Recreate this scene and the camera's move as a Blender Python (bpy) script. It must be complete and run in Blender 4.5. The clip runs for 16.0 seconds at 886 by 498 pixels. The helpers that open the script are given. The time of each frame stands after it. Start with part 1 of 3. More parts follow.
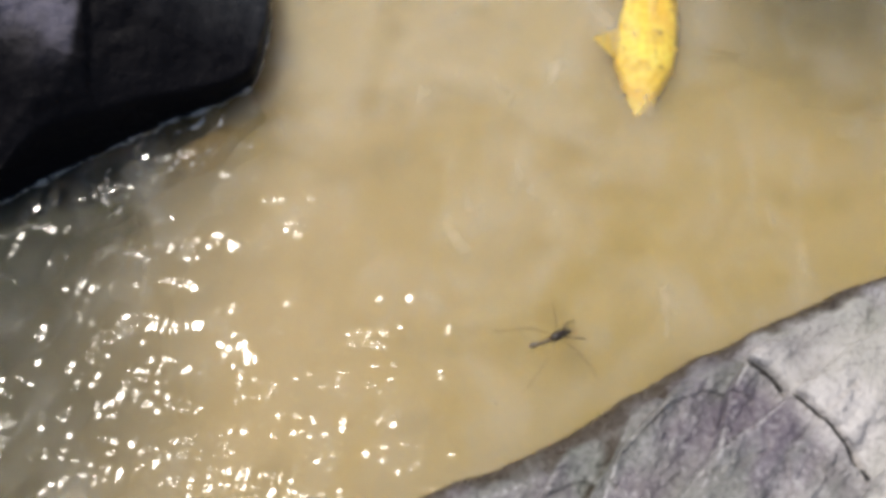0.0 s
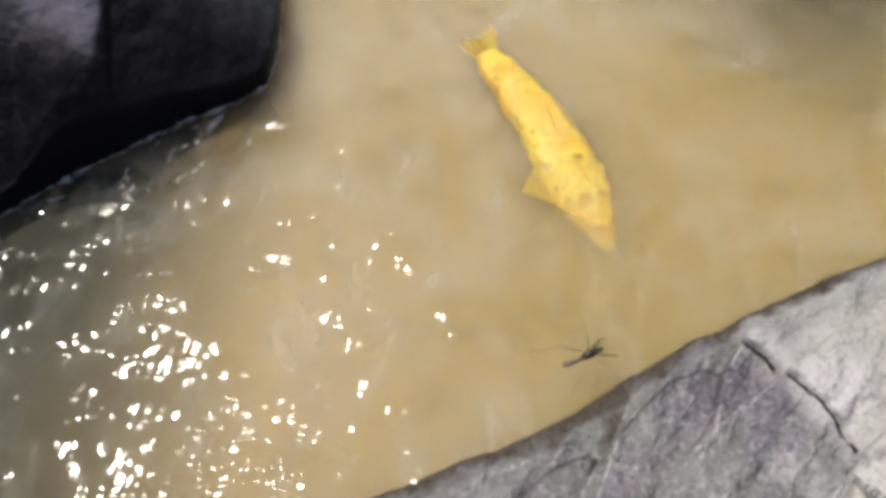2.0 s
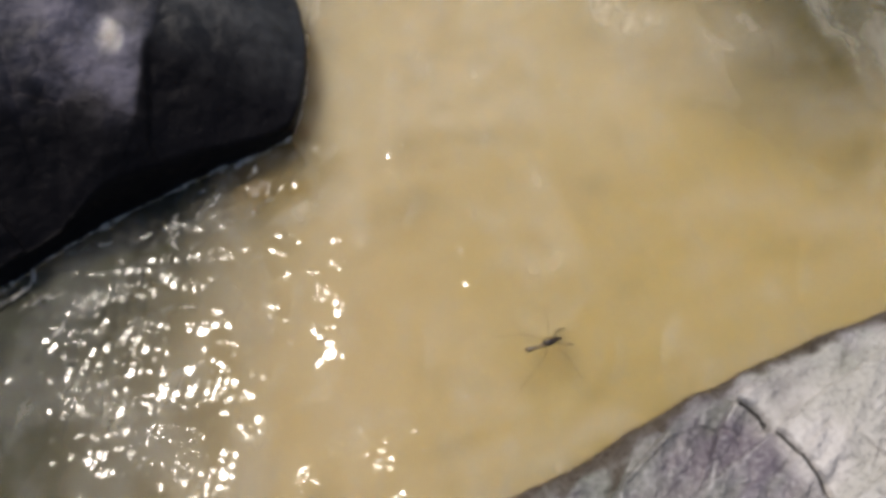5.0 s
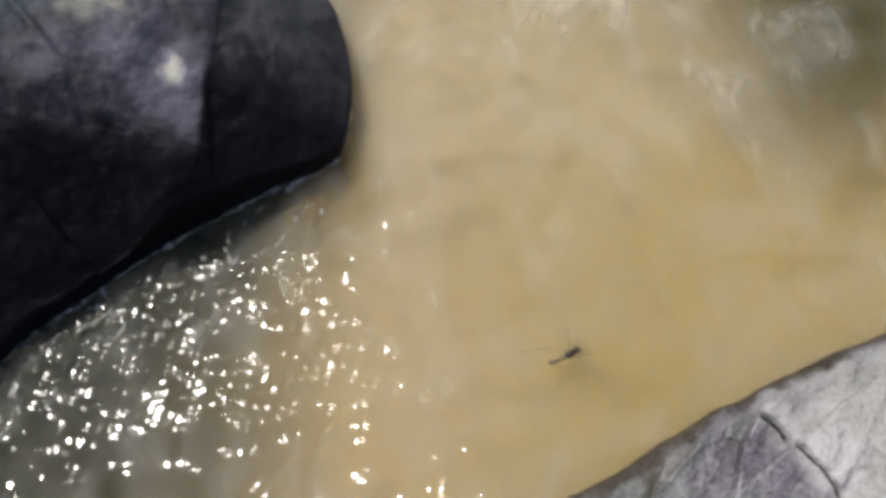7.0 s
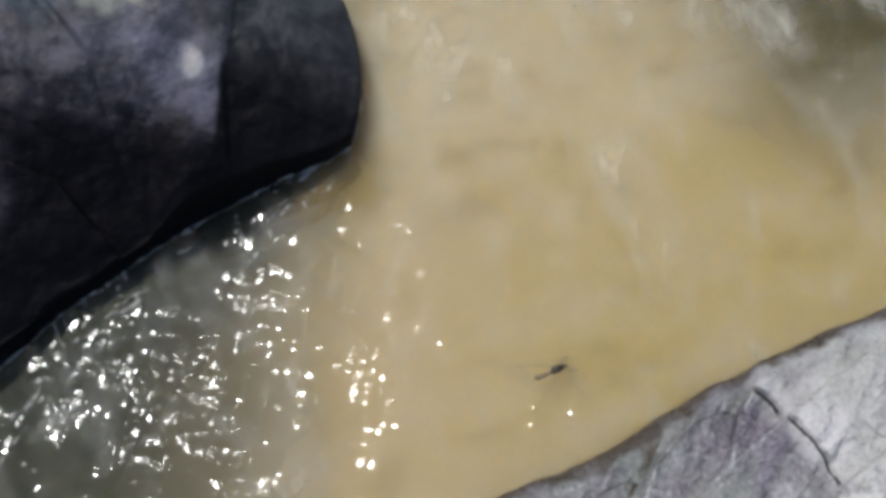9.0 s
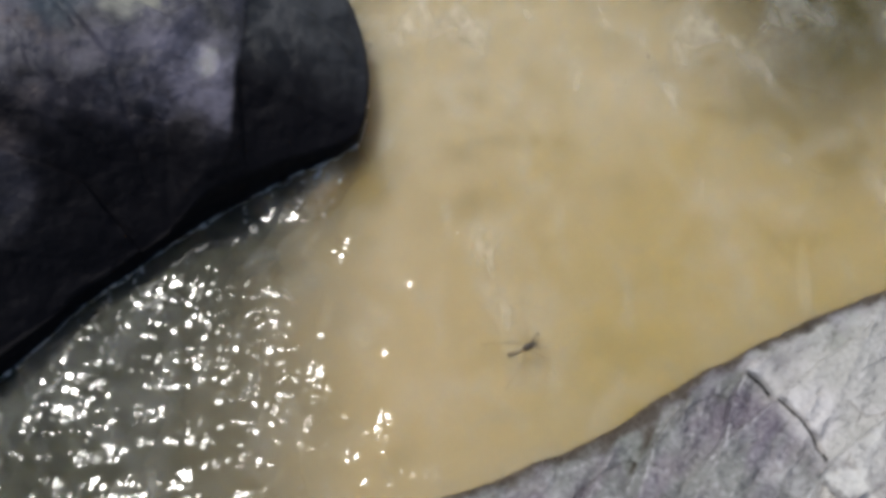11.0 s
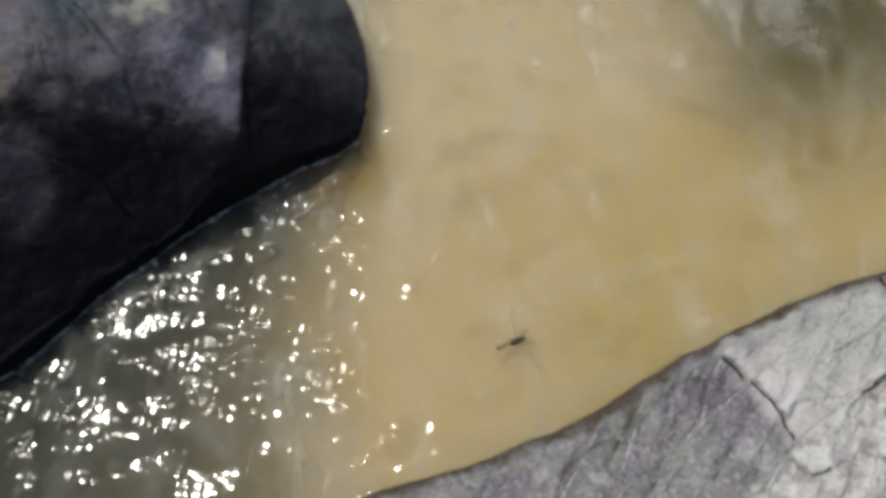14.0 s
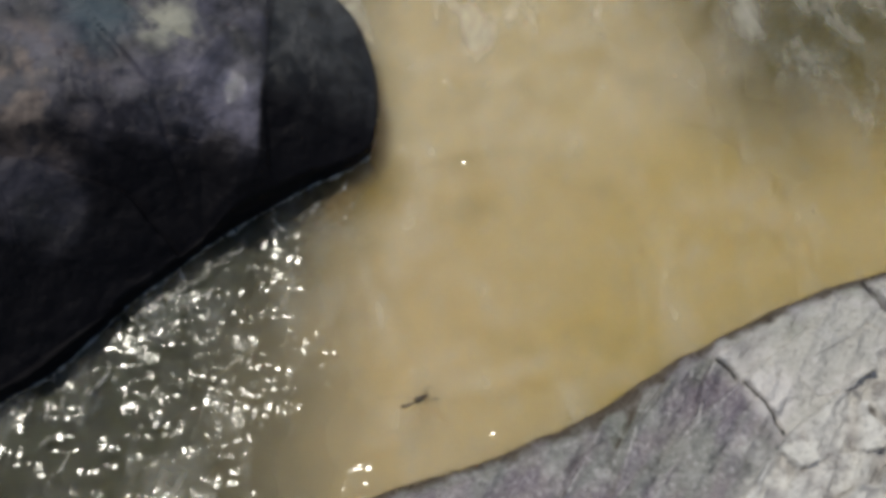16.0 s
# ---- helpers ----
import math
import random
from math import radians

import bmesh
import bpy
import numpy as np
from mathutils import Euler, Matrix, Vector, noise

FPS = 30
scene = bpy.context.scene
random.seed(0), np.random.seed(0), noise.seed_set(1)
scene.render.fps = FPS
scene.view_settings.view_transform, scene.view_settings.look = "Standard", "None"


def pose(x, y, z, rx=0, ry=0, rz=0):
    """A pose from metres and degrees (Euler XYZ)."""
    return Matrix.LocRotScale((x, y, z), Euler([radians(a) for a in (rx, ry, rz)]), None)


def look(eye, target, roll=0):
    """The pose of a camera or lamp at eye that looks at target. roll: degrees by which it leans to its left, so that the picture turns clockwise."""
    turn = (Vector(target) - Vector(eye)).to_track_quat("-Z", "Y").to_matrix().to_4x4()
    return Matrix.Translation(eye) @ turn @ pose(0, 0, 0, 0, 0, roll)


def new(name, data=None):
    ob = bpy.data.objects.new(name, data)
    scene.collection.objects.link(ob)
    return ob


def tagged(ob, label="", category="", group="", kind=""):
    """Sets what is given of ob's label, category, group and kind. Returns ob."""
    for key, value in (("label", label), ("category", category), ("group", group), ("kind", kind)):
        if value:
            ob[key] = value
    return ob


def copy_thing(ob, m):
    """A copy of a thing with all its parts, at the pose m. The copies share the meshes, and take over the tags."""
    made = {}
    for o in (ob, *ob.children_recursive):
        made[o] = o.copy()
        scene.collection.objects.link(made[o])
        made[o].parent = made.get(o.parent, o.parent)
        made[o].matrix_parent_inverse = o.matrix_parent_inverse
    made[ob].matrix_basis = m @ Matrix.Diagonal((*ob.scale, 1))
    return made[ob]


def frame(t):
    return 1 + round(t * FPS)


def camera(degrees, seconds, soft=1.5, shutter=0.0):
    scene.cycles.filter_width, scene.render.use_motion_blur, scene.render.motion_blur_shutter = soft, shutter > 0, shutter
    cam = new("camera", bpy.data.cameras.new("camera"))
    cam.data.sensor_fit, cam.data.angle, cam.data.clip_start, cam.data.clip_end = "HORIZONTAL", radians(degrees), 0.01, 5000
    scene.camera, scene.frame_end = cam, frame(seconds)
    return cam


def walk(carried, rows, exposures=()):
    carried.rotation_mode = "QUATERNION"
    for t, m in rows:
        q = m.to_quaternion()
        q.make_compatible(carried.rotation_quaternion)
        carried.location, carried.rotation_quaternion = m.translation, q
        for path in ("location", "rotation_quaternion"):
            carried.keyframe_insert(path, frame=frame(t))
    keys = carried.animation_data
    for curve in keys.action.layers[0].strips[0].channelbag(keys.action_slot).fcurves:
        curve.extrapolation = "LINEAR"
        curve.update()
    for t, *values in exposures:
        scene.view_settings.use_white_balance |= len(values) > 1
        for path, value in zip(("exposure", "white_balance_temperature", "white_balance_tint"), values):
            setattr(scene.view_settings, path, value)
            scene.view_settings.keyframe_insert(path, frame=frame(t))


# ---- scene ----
cam = camera(56.0, 16.0, soft=4.6)
PATH = [
    (0, (0.0904, 0.0568, 0.2704), (0.0208, 0.8816, -1.0992), -2.6),
    (0.5, (0.0824, 0.0488, 0.2696), (0.0264, 0.892, -1.0888), -1.7),
    (1, (0.0824, 0.0424, 0.2696), (0.0256, 0.8952, -1.0832), -1.8),
    (1.5, (0.0864, 0.0448, 0.276), (0.0224, 0.8832, -1.0848), -2.6),
    (2, (0.0888, 0.0472, 0.2816), (0.0152, 0.8656, -1.0912), -3.4),
    (2.5, (0.0864, 0.0584, 0.2952), (0.0248, 0.856, -1.0904), -2.8),
    (3, (0.0864, 0.064, 0.3024), (0.0312, 0.8448, -1.0936), -2.5),
    (3.5, (0.0824, 0.0624, 0.304), (0.0416, 0.8456, -1.0904), -1.0),
    (6, (0.0632, 0.0624, 0.3352), (0.0128, 0.8272, -1.0696), -1.2),
    (6.5, (0.0504, 0.0704, 0.344), (0.044, 0.8136, -1.0728), 1.8),
    (7, (0.0504, 0.0728, 0.3552), (0.0256, 0.7872, -1.0768), 0.5),
    (7.5, (0.0528, 0.0776, 0.3608), (-0.0024, 0.7432, -1.0928), -2.3),
    (8, (0.052, 0.0688, 0.3632), (-0.0048, 0.7544, -1.0816), -2.1),
    (8.5, (0.0504, 0.0664, 0.3656), (0.0128, 0.7584, -1.076), -0.5),
    (9, (0.0512, 0.0616, 0.368), (0.012, 0.7632, -1.0696), -0.8),
    (11.5, (0.0408, 0.0536, 0.3912), (0.0288, 0.7328, -1.0576), 0.9),
    (12, (0.0432, 0.0552, 0.3976), (0.0208, 0.7272, -1.0544), 0.2),
    (12.5, (0.0432, 0.0536, 0.4008), (0.032, 0.7272, -1.0504), 1.2),
    (13, (0.0424, 0.0528, 0.404), (0.0408, 0.716, -1.052), 1.8),
    (13.5, (0.04, 0.052, 0.4072), (0.0344, 0.7008, -1.0552), 1.2),
    (14, (0.0384, 0.0504, 0.412), (0.0448, 0.6968, -1.0512), 2.2),
    (14.5, (0.0344, 0.0488, 0.4184), (0.048, 0.6984, -1.044), 2.8),
    (15, (0.032, 0.0472, 0.4232), (0.0472, 0.6944, -1.04), 2.7),
    (15.5, (0.028, 0.0448, 0.432), (0.0656, 0.7072, -1.024), 4.6),
    (16, (0.0256, 0.044, 0.4368), (0.0568, 0.6944, -1.0248), 3.8),
]
walk(cam, [(t, look(eye, target, roll)) for t, eye, target, roll in PATH],
     [(0, 0.16, 6600, 10), (1.8, 0.15, 6650, 10), (3.5, 0.09, 6850, 11), (7, -0.01, 6380, 10), (8.5, -0.01, 5980, 8), (11.5, -0.04, 6230, 8), (14, -0.10, 6400, 6), (16, -0.20, 6550, 5)])

# ---- world and sun ----
SUN_EL, SUN_AZ = radians(65.5), radians(-49.0)      # azimuth from +y towards +x
sky_world = bpy.data.worlds.new("sky")
scene.world = sky_world
sky_world.use_nodes = True
wn = sky_world.node_tree.nodes
sky = wn.new("ShaderNodeTexSky")
sky.sky_type, sky.sun_disc = "NISHITA", False
sky.sun_elevation, sky.sun_rotation = SUN_EL, SUN_AZ
sky_world.node_tree.links.new(sky.outputs[0], wn["Background"].inputs[0])
wn["Background"].inputs[1].default_value = 0.11
sun_data = bpy.data.lights.new("sun", "SUN")
sun_data.energy, sun_data.angle, sun_data.color = 3.3, radians(0.8), (1.0, 0.94, 0.84)
sun = new("sun", sun_data)
sun_way = Vector((math.sin(SUN_AZ) * math.cos(SUN_EL), math.cos(SUN_AZ) * math.cos(SUN_EL), math.sin(SUN_EL)))
sun.matrix_world = look(sun_way * 3, (0, 0, 0))
scene.view_settings.exposure = 0.0


# ---- materials ----
class Nodes:
    """A node material under construction."""

    def __init__(self, name):
        self.mat = bpy.data.materials.new(name)
        self.mat.use_nodes = True
        self.tree = self.mat.node_tree
        self.tree.nodes.clear()
        self.out = self.add("ShaderNodeOutputMaterial")
        self.place = self.add("ShaderNodeTexCoord").outputs["Object"]

    def add(self, kind, **sockets):
        node = self.tree.nodes.new(kind)
        for key, value in sockets.items():
            self.put(node.inputs[key.replace("_", " ")], value)
        return node

    def put(self, socket, value):
        if isinstance(value, bpy.types.NodeSocket):
            self.tree.links.new(value, socket)
        else:
            socket.default_value = value

    def noise(self, scale, detail=3.0, rough=0.55, place=None, distortion=0.0):
        n = self.add("ShaderNodeTexNoise", Vector=place or self.place, Scale=scale, Detail=detail, Roughness=rough, Distortion=distortion)
        return n.outputs["Fac"]

    def cells(self, scale, feature="F1", place=None):
        n = self.add("ShaderNodeTexVoronoi", Vector=place or self.place, Scale=scale)
        n.feature = feature
        return n.outputs["Distance"]

    def train(self, scale, turn, bend):
        """Even wave crests, a little bent."""
        n = self.add("ShaderNodeTexWave", Vector=self.stretched(1, 1, 1, turn), Scale=scale, Distortion=bend, Detail=2.0)
        n.inputs["Detail Scale"].default_value = 1.4
        return n.outputs["Fac"]

    def stretched(self, sx, sy, sz, turn=0.0):
        n = self.add("ShaderNodeMapping", Vector=self.place)
        n.inputs["Scale"].default_value = (sx, sy, sz)
        n.inputs["Rotation"].default_value = (0, 0, radians(turn))
        return n.outputs[0]

    def span(self, value, lo, hi, a=0.0, b=1.0):
        n = self.add("ShaderNodeMapRange")
        n.interpolation_type = "SMOOTHSTEP"
        for i, v in enumerate((value, lo, hi, a, b)):
            self.put(n.inputs[i], v)
        return n.outputs[0]

    def blend(self, fac, a, b):
        n = self.add("ShaderNodeMix")
        n.data_type = "RGBA"
        self.put(n.inputs[0], fac)
        self.put(n.inputs[6], a)
        self.put(n.inputs[7], b)
        return n.outputs[2]

    def sums(self, op, a, b):
        n = self.add("ShaderNodeMath")
        n.operation = op
        self.put(n.inputs[0], a)
        self.put(n.inputs[1], b)
        return n.outputs[0]

    def bump(self, height, distance, normal=None, strength=1.0):
        n = self.add("ShaderNodeBump", Height=height, Distance=distance, Strength=strength)
        if normal:
            self.put(n.inputs["Normal"], normal)
        return n.outputs[0]

    def principled(self, colour, rough, normal=None, **more):
        n = self.add("ShaderNodeBsdfPrincipled", Base_Color=colour, Roughness=rough, **more)
        if normal:
            self.put(n.inputs["Normal"], normal)
        return n.outputs[0]

    def mix(self, fac, a, b):
        n = self.add("ShaderNodeMixShader")
        for i, v in enumerate((fac, a, b)):
            self.put(n.inputs[i], v)
        return n.outputs[0]

    def done(self, shader):
        self.put(self.out.inputs[0], shader)
        return self.mat


def rgb(r, g, b):
    return (r, g, b, 1.0)


def grey_stone():
    m = Nodes("grey stone")
    mid, fine, grit = m.noise(60, 5, 0.65), m.noise(420, 4, 0.7), m.noise(210, 4, 0.7)
    way = m.add("ShaderNodeSeparateXYZ", Vector=m.place)
    x, y, level = way.outputs[0], way.outputs[1], way.outputs[2]
    stray = m.sums("MULTIPLY", m.sums("SUBTRACT", m.noise(70, 4, 0.6), 0.5), 0.012)
    # violet and greenish bands along the flank, a grey slab further along it, and a bleached block behind their joint
    grain = m.add("ShaderNodeCombineXYZ", X=m.sums("SUBTRACT", m.sums("MULTIPLY", x, 0.81), m.sums("MULTIPLY", y, 0.59)),
                  Y=m.sums("MULTIPLY", m.sums("ADD", m.sums("MULTIPLY", x, 0.59), m.sums("MULTIPLY", y, 0.81)), 0.35), Z=level).outputs[0]
    flank = m.blend(m.span(m.noise(38, 4), 0.38, 0.62), rgb(0.155, 0.128, 0.150), rgb(0.236, 0.203, 0.203))
    flank = m.blend(m.sums("MULTIPLY", m.span(m.noise(52, 3, 0.55, grain), 0.42, 0.64), 0.6), flank, rgb(0.182, 0.194, 0.166))
    slab = m.blend(m.span(m.noise(30, 4), 0.40, 0.62), rgb(0.42, 0.395, 0.36), rgb(0.58, 0.535, 0.510))
    bleached = m.blend(m.span(m.noise(80, 5, 0.65), 0.35, 0.62), rgb(0.30, 0.275, 0.260), rgb(0.60, 0.57, 0.53))
    joint = m.sums("ADD", m.sums("ADD", m.sums("MULTIPLY", x, 0.87), m.sums("MULTIPLY", y, 0.49)), stray)
    col = m.blend(m.span(joint, 0.236, 0.250), flank, slab)
    back = m.sums("ADD", m.sums("SUBTRACT", m.sums("MULTIPLY", x, 0.654), m.sums("MULTIPLY", y, 0.757)), stray)
    col = m.blend(m.span(back, 0.0375, 0.0425), col, bleached)
    col = m.blend(m.sums("MULTIPLY", m.span(mid, 0.52, 0.68), 0.40), col, rgb(0.54, 0.51, 0.50))
    col = m.blend(m.sums("MULTIPLY", m.span(m.noise(33, 4), 0.55, 0.70), 0.30), col, rgb(0.24, 0.21, 0.245))
    col = m.blend(m.sums("MULTIPLY", m.span(fine, 0.52, 0.68), 0.45), col, rgb(0.58, 0.555, 0.545))
    col = m.blend(m.sums("MULTIPLY", m.span(fine, 0.46, 0.32), 0.40), col, rgb(0.13, 0.115, 0.12))
    # ridge glitter painted pale and crease shade painted dark, by mesh curvature
    curvature = m.add("ShaderNodeNewGeometry").outputs["Pointiness"]
    col = m.blend(m.sums("MULTIPLY", m.sums("MULTIPLY", m.span(curvature, 0.512, 0.56), 0.75), m.span(m.noise(95, 4, 0.65), 0.40, 0.60)), col, rgb(0.68, 0.65, 0.63))
    col = m.blend(m.sums("MULTIPLY", m.span(curvature, 0.462, 0.40), 0.25), col, rgb(0.065, 0.056, 0.06))
    damp = m.span(m.sums("ADD", level, m.sums("MULTIPLY", m.noise(26, 4), 0.016)), 0.0120, 0.0195, 1.0, 0.0)
    damp_col = m.blend(m.span(m.noise(40, 4), 0.42, 0.60), rgb(0.125, 0.108, 0.128), rgb(0.165, 0.180, 0.150))
    col = m.blend(m.sums("MULTIPLY", damp, 0.60), col, damp_col)
    wet_or_shaded = m.span(m.sums("ADD", level, m.sums("MULTIPLY", m.noise(60, 4), 0.005)), 0.0070, 0.0090, 1.0, 0.0)
    col = m.blend(wet_or_shaded, col, rgb(0.062, 0.045, 0.030))
    height = m.sums("ADD", m.sums("MULTIPLY", m.noise(110, 5, 0.62, grain), 2.0), m.sums("MULTIPLY", grit, 0.8))
    planes = m.bump(m.cells(62, "F1", grain), 0.0050)
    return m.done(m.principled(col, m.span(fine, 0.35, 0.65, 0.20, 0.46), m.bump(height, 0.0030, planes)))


def dark_stone():
    m = Nodes("dark stone")
    mid, fine = m.noise(48, 5, 0.6), m.noise(330, 4, 0.7)
    way = m.add("ShaderNodeSeparateXYZ", Vector=m.place)
    x, y = way.outputs[0], way.outputs[1]
    cloud = m.sums("SUBTRACT", m.noise(24, 5, 0.6), 0.5)

    def spot(px, py, near, far):
        off = m.add("ShaderNodeVectorMath", )
        off.operation = "DISTANCE"
        m.put(off.inputs[0], m.stretched(1.0, 1.0, 0.0))
        off.inputs[1].default_value = (px, py, 0.0)
        return m.span(m.sums("ADD", off.outputs["Value"], m.sums("MULTIPLY", m.noise(70, 4, 0.65), 0.03)), near, far, 1.0, 0.0)

    # dry violet-grey plate, a browner back, crusts of lime and algae
    col = m.blend(m.span(m.noise(34, 5), 0.36, 0.64), rgb(0.023, 0.021, 0.026), rgb(0.086, 0.078, 0.101))
    col = m.blend(m.sums("MULTIPLY", m.span(m.noise(20, 4), 0.50, 0.66), 0.6), col, rgb(0.060, 0.055, 0.049))
    col = m.blend(m.sums("MULTIPLY", spot(-0.180, 0.285, 0.03, 0.065), m.span(mid, 0.45, 0.62)), col, rgb(0.15, 0.115, 0.10))
    col = m.blend(m.sums("MULTIPLY", spot(-0.118, 0.338, 0.022, 0.042), m.span(mid, 0.42, 0.58)), col, rgb(0.26, 0.25, 0.205))
    col = m.blend(m.sums("MULTIPLY", spot(-0.152, 0.333, 0.020, 0.042), 0.8), col, rgb(0.030, 0.052, 0.066))
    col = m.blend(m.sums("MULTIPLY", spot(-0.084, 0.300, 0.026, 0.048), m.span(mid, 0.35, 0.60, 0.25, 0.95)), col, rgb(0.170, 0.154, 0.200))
    col = m.blend(m.sums("MULTIPLY", m.span(fine, 0.55, 0.72), 0.35), col, rgb(0.15, 0.145, 0.155))
    # the end that turns away from the sun is painted darker
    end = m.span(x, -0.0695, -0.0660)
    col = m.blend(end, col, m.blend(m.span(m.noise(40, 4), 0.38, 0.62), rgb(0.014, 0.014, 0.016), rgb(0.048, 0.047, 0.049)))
    # shade of the front face and its recess painted near-black towards the water
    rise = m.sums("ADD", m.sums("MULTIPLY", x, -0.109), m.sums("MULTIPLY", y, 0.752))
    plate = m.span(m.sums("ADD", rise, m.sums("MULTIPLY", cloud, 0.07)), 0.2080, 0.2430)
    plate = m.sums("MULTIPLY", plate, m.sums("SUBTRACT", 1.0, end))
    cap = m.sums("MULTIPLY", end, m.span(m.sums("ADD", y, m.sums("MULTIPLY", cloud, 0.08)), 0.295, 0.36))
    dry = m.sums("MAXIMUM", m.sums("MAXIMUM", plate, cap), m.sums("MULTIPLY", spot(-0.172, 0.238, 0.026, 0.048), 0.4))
    wet_or_shaded = m.sums("SUBTRACT", 1.0, dry)
    col = m.blend(wet_or_shaded, col, rgb(0.0056, 0.0050, 0.0064))
    # a puddle in the top's hollow, which is tilted to glint at the camera
    pool = spot(-0.081, 0.310, 0.019, 0.027)
    height = m.sums("ADD", m.sums("MULTIPLY", m.noise(120, 5, 0.62), 1.5), m.sums("MULTIPLY", fine, 0.6))
    rough = m.sums("SUBTRACT", m.span(mid, 0.3, 0.7, 0.45, 0.7), m.sums("MULTIPLY", pool, 0.3))
    drops = m.bump(m.noise(430, 1), 0.0014)
    return m.done(m.principled(col, rough, m.bump(height, 0.0012), Specular_IOR_Level=m.span(wet_or_shaded, 0.0, 1.0, 0.35, 0.06), Coat_Weight=m.sums("MULTIPLY", pool, 0.9), Coat_Roughness=0.08, Coat_Normal=drops))


SILT_A, SILT_B, SILT_SKY = (0.700, 0.578, 0.275), (0.768, 0.642, 0.407), (0.820, 0.735, 0.545)


def silt_colour(m):
    """Ochre silt, pinkish to one side; sky reflection is painted in as paler grey further out; in world places."""
    where = m.add("ShaderNodeNewGeometry").outputs["Position"]
    split = m.add("ShaderNodeSeparateXYZ", Vector=where)
    cloud = m.noise(8, 4, 0.55, where, 0.4)
    reach = m.add("ShaderNodeVectorMath", )
    reach.operation = "DISTANCE"
    m.put(reach.inputs[0], where)
    reach.inputs[1].default_value = (-0.12, 0.16, -0.02)
    rim = m.sums("ADD", reach.outputs["Value"], m.sums("MULTIPLY", m.noise(6, 4, 0.6, where), 0.3))
    drift = m.sums("SUBTRACT", m.sums("MULTIPLY", cloud, 0.22), m.sums("MULTIPLY", split.outputs[0], 0.9))
    col = m.blend(m.span(drift, -0.03, 0.10), rgb(*SILT_A), rgb(*SILT_B))
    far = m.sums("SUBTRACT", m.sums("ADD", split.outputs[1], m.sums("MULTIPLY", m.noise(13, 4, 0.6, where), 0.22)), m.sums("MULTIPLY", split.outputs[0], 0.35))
    col = m.blend(m.sums("MULTIPLY", m.span(far, 0.31, 0.43), 0.75), col, rgb(*SILT_SKY))
    # olive patch further out: the dark reflection of trees painted into the colour
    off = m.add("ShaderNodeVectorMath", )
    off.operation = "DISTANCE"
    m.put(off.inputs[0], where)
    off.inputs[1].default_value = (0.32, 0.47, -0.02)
    olive_patch = m.span(m.sums("ADD", off.outputs["Value"], m.sums("MULTIPLY", m.noise(10, 2, 0.5, where), 0.14)), 0.115, 0.300, 1.0, 0.0)
    # dark green zone along the black boulder's foot, painted in for shade and reflection
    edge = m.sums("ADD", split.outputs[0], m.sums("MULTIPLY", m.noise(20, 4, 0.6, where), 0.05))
    dark_zone = m.blend(m.span(m.noise(75, 4, 0.6, where), 0.35, 0.65), rgb(0.038, 0.042, 0.027), rgb(0.13, 0.132, 0.098))
    dark_zone = m.blend(m.span(m.sums("ADD", split.outputs[1], m.sums("MULTIPLY", m.noise(20, 4, 0.6, where), 0.06)), 0.17, 0.26, 0.75, 0.0), dark_zone, rgb(0.165, 0.165, 0.122))
    dark_zone = m.blend(m.span(edge, -0.100, 0.0), dark_zone, rgb(0.27, 0.25, 0.185))
    rust = m.add("ShaderNodeVectorMath", )
    rust.operation = "DISTANCE"
    m.put(rust.inputs[0], where)
    rust.inputs[1].default_value = (-0.014, 0.285, -0.012)
    # soft pale and dark streaks: ripple reflections painted into the silt colour
    wisp = m.noise(34, 4, 0.6, where, 0.5)
    col = m.blend(m.span(wisp, 0.34, 0.70, 0.0, 0.34), col, rgb(0.76, 0.69, 0.57))
    lay = m.add("ShaderNodeMapping", Vector=where)
    lay.inputs["Scale"].default_value = (0.7, 1.25, 1.0)
    lay.inputs["Rotation"].default_value = (0, 0, radians(-14))
    comb = m.noise(32, 4, 0.6, lay.outputs[0], 0.25)
    col = m.blend(m.span(comb, 0.50, 0.72, 0.0, 0.45), col, rgb(0.80, 0.73, 0.61))
    col = m.blend(m.span(comb, 0.46, 0.30, 0.0, 0.40), col, rgb(0.40, 0.335, 0.175))
    col = m.blend(olive_patch, col, rgb(0.125, 0.113, 0.036))
    col = m.blend(m.span(rim, 0.62, 1.0), col, rgb(*SILT_B))
    col = m.blend(m.sums("MAXIMUM", m.span(edge, -0.040, 0.045), m.span(rim, 0.38, 0.58)), dark_zone, col)
    return m.blend(m.span(m.sums("ADD", rust.outputs["Value"], m.sums("MULTIPLY", m.noise(60, 3, 0.6, where), 0.02)), 0.016, 0.048, 0.85, 0.0), col, rgb(0.43, 0.315, 0.07))


def sand_bed():
    m = Nodes("silt bed")
    col = m.blend(m.span(m.noise(9, 4), 0.35, 0.68), rgb(0.46, 0.37, 0.20), rgb(0.56, 0.46, 0.29))
    col = m.blend(m.sums("MULTIPLY", m.span(m.noise(140, 3), 0.55, 0.7), 0.4), col, rgb(0.25, 0.19, 0.10))
    return m.done(m.principled(col, 0.9, m.bump(m.noise(60, 5), 0.003)))


def silt_water(name, share, blur):
    """Suspended silt: share of the light that it stops."""
    m = Nodes(name)
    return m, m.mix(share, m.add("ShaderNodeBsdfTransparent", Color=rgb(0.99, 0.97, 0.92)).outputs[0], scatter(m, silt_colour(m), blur))


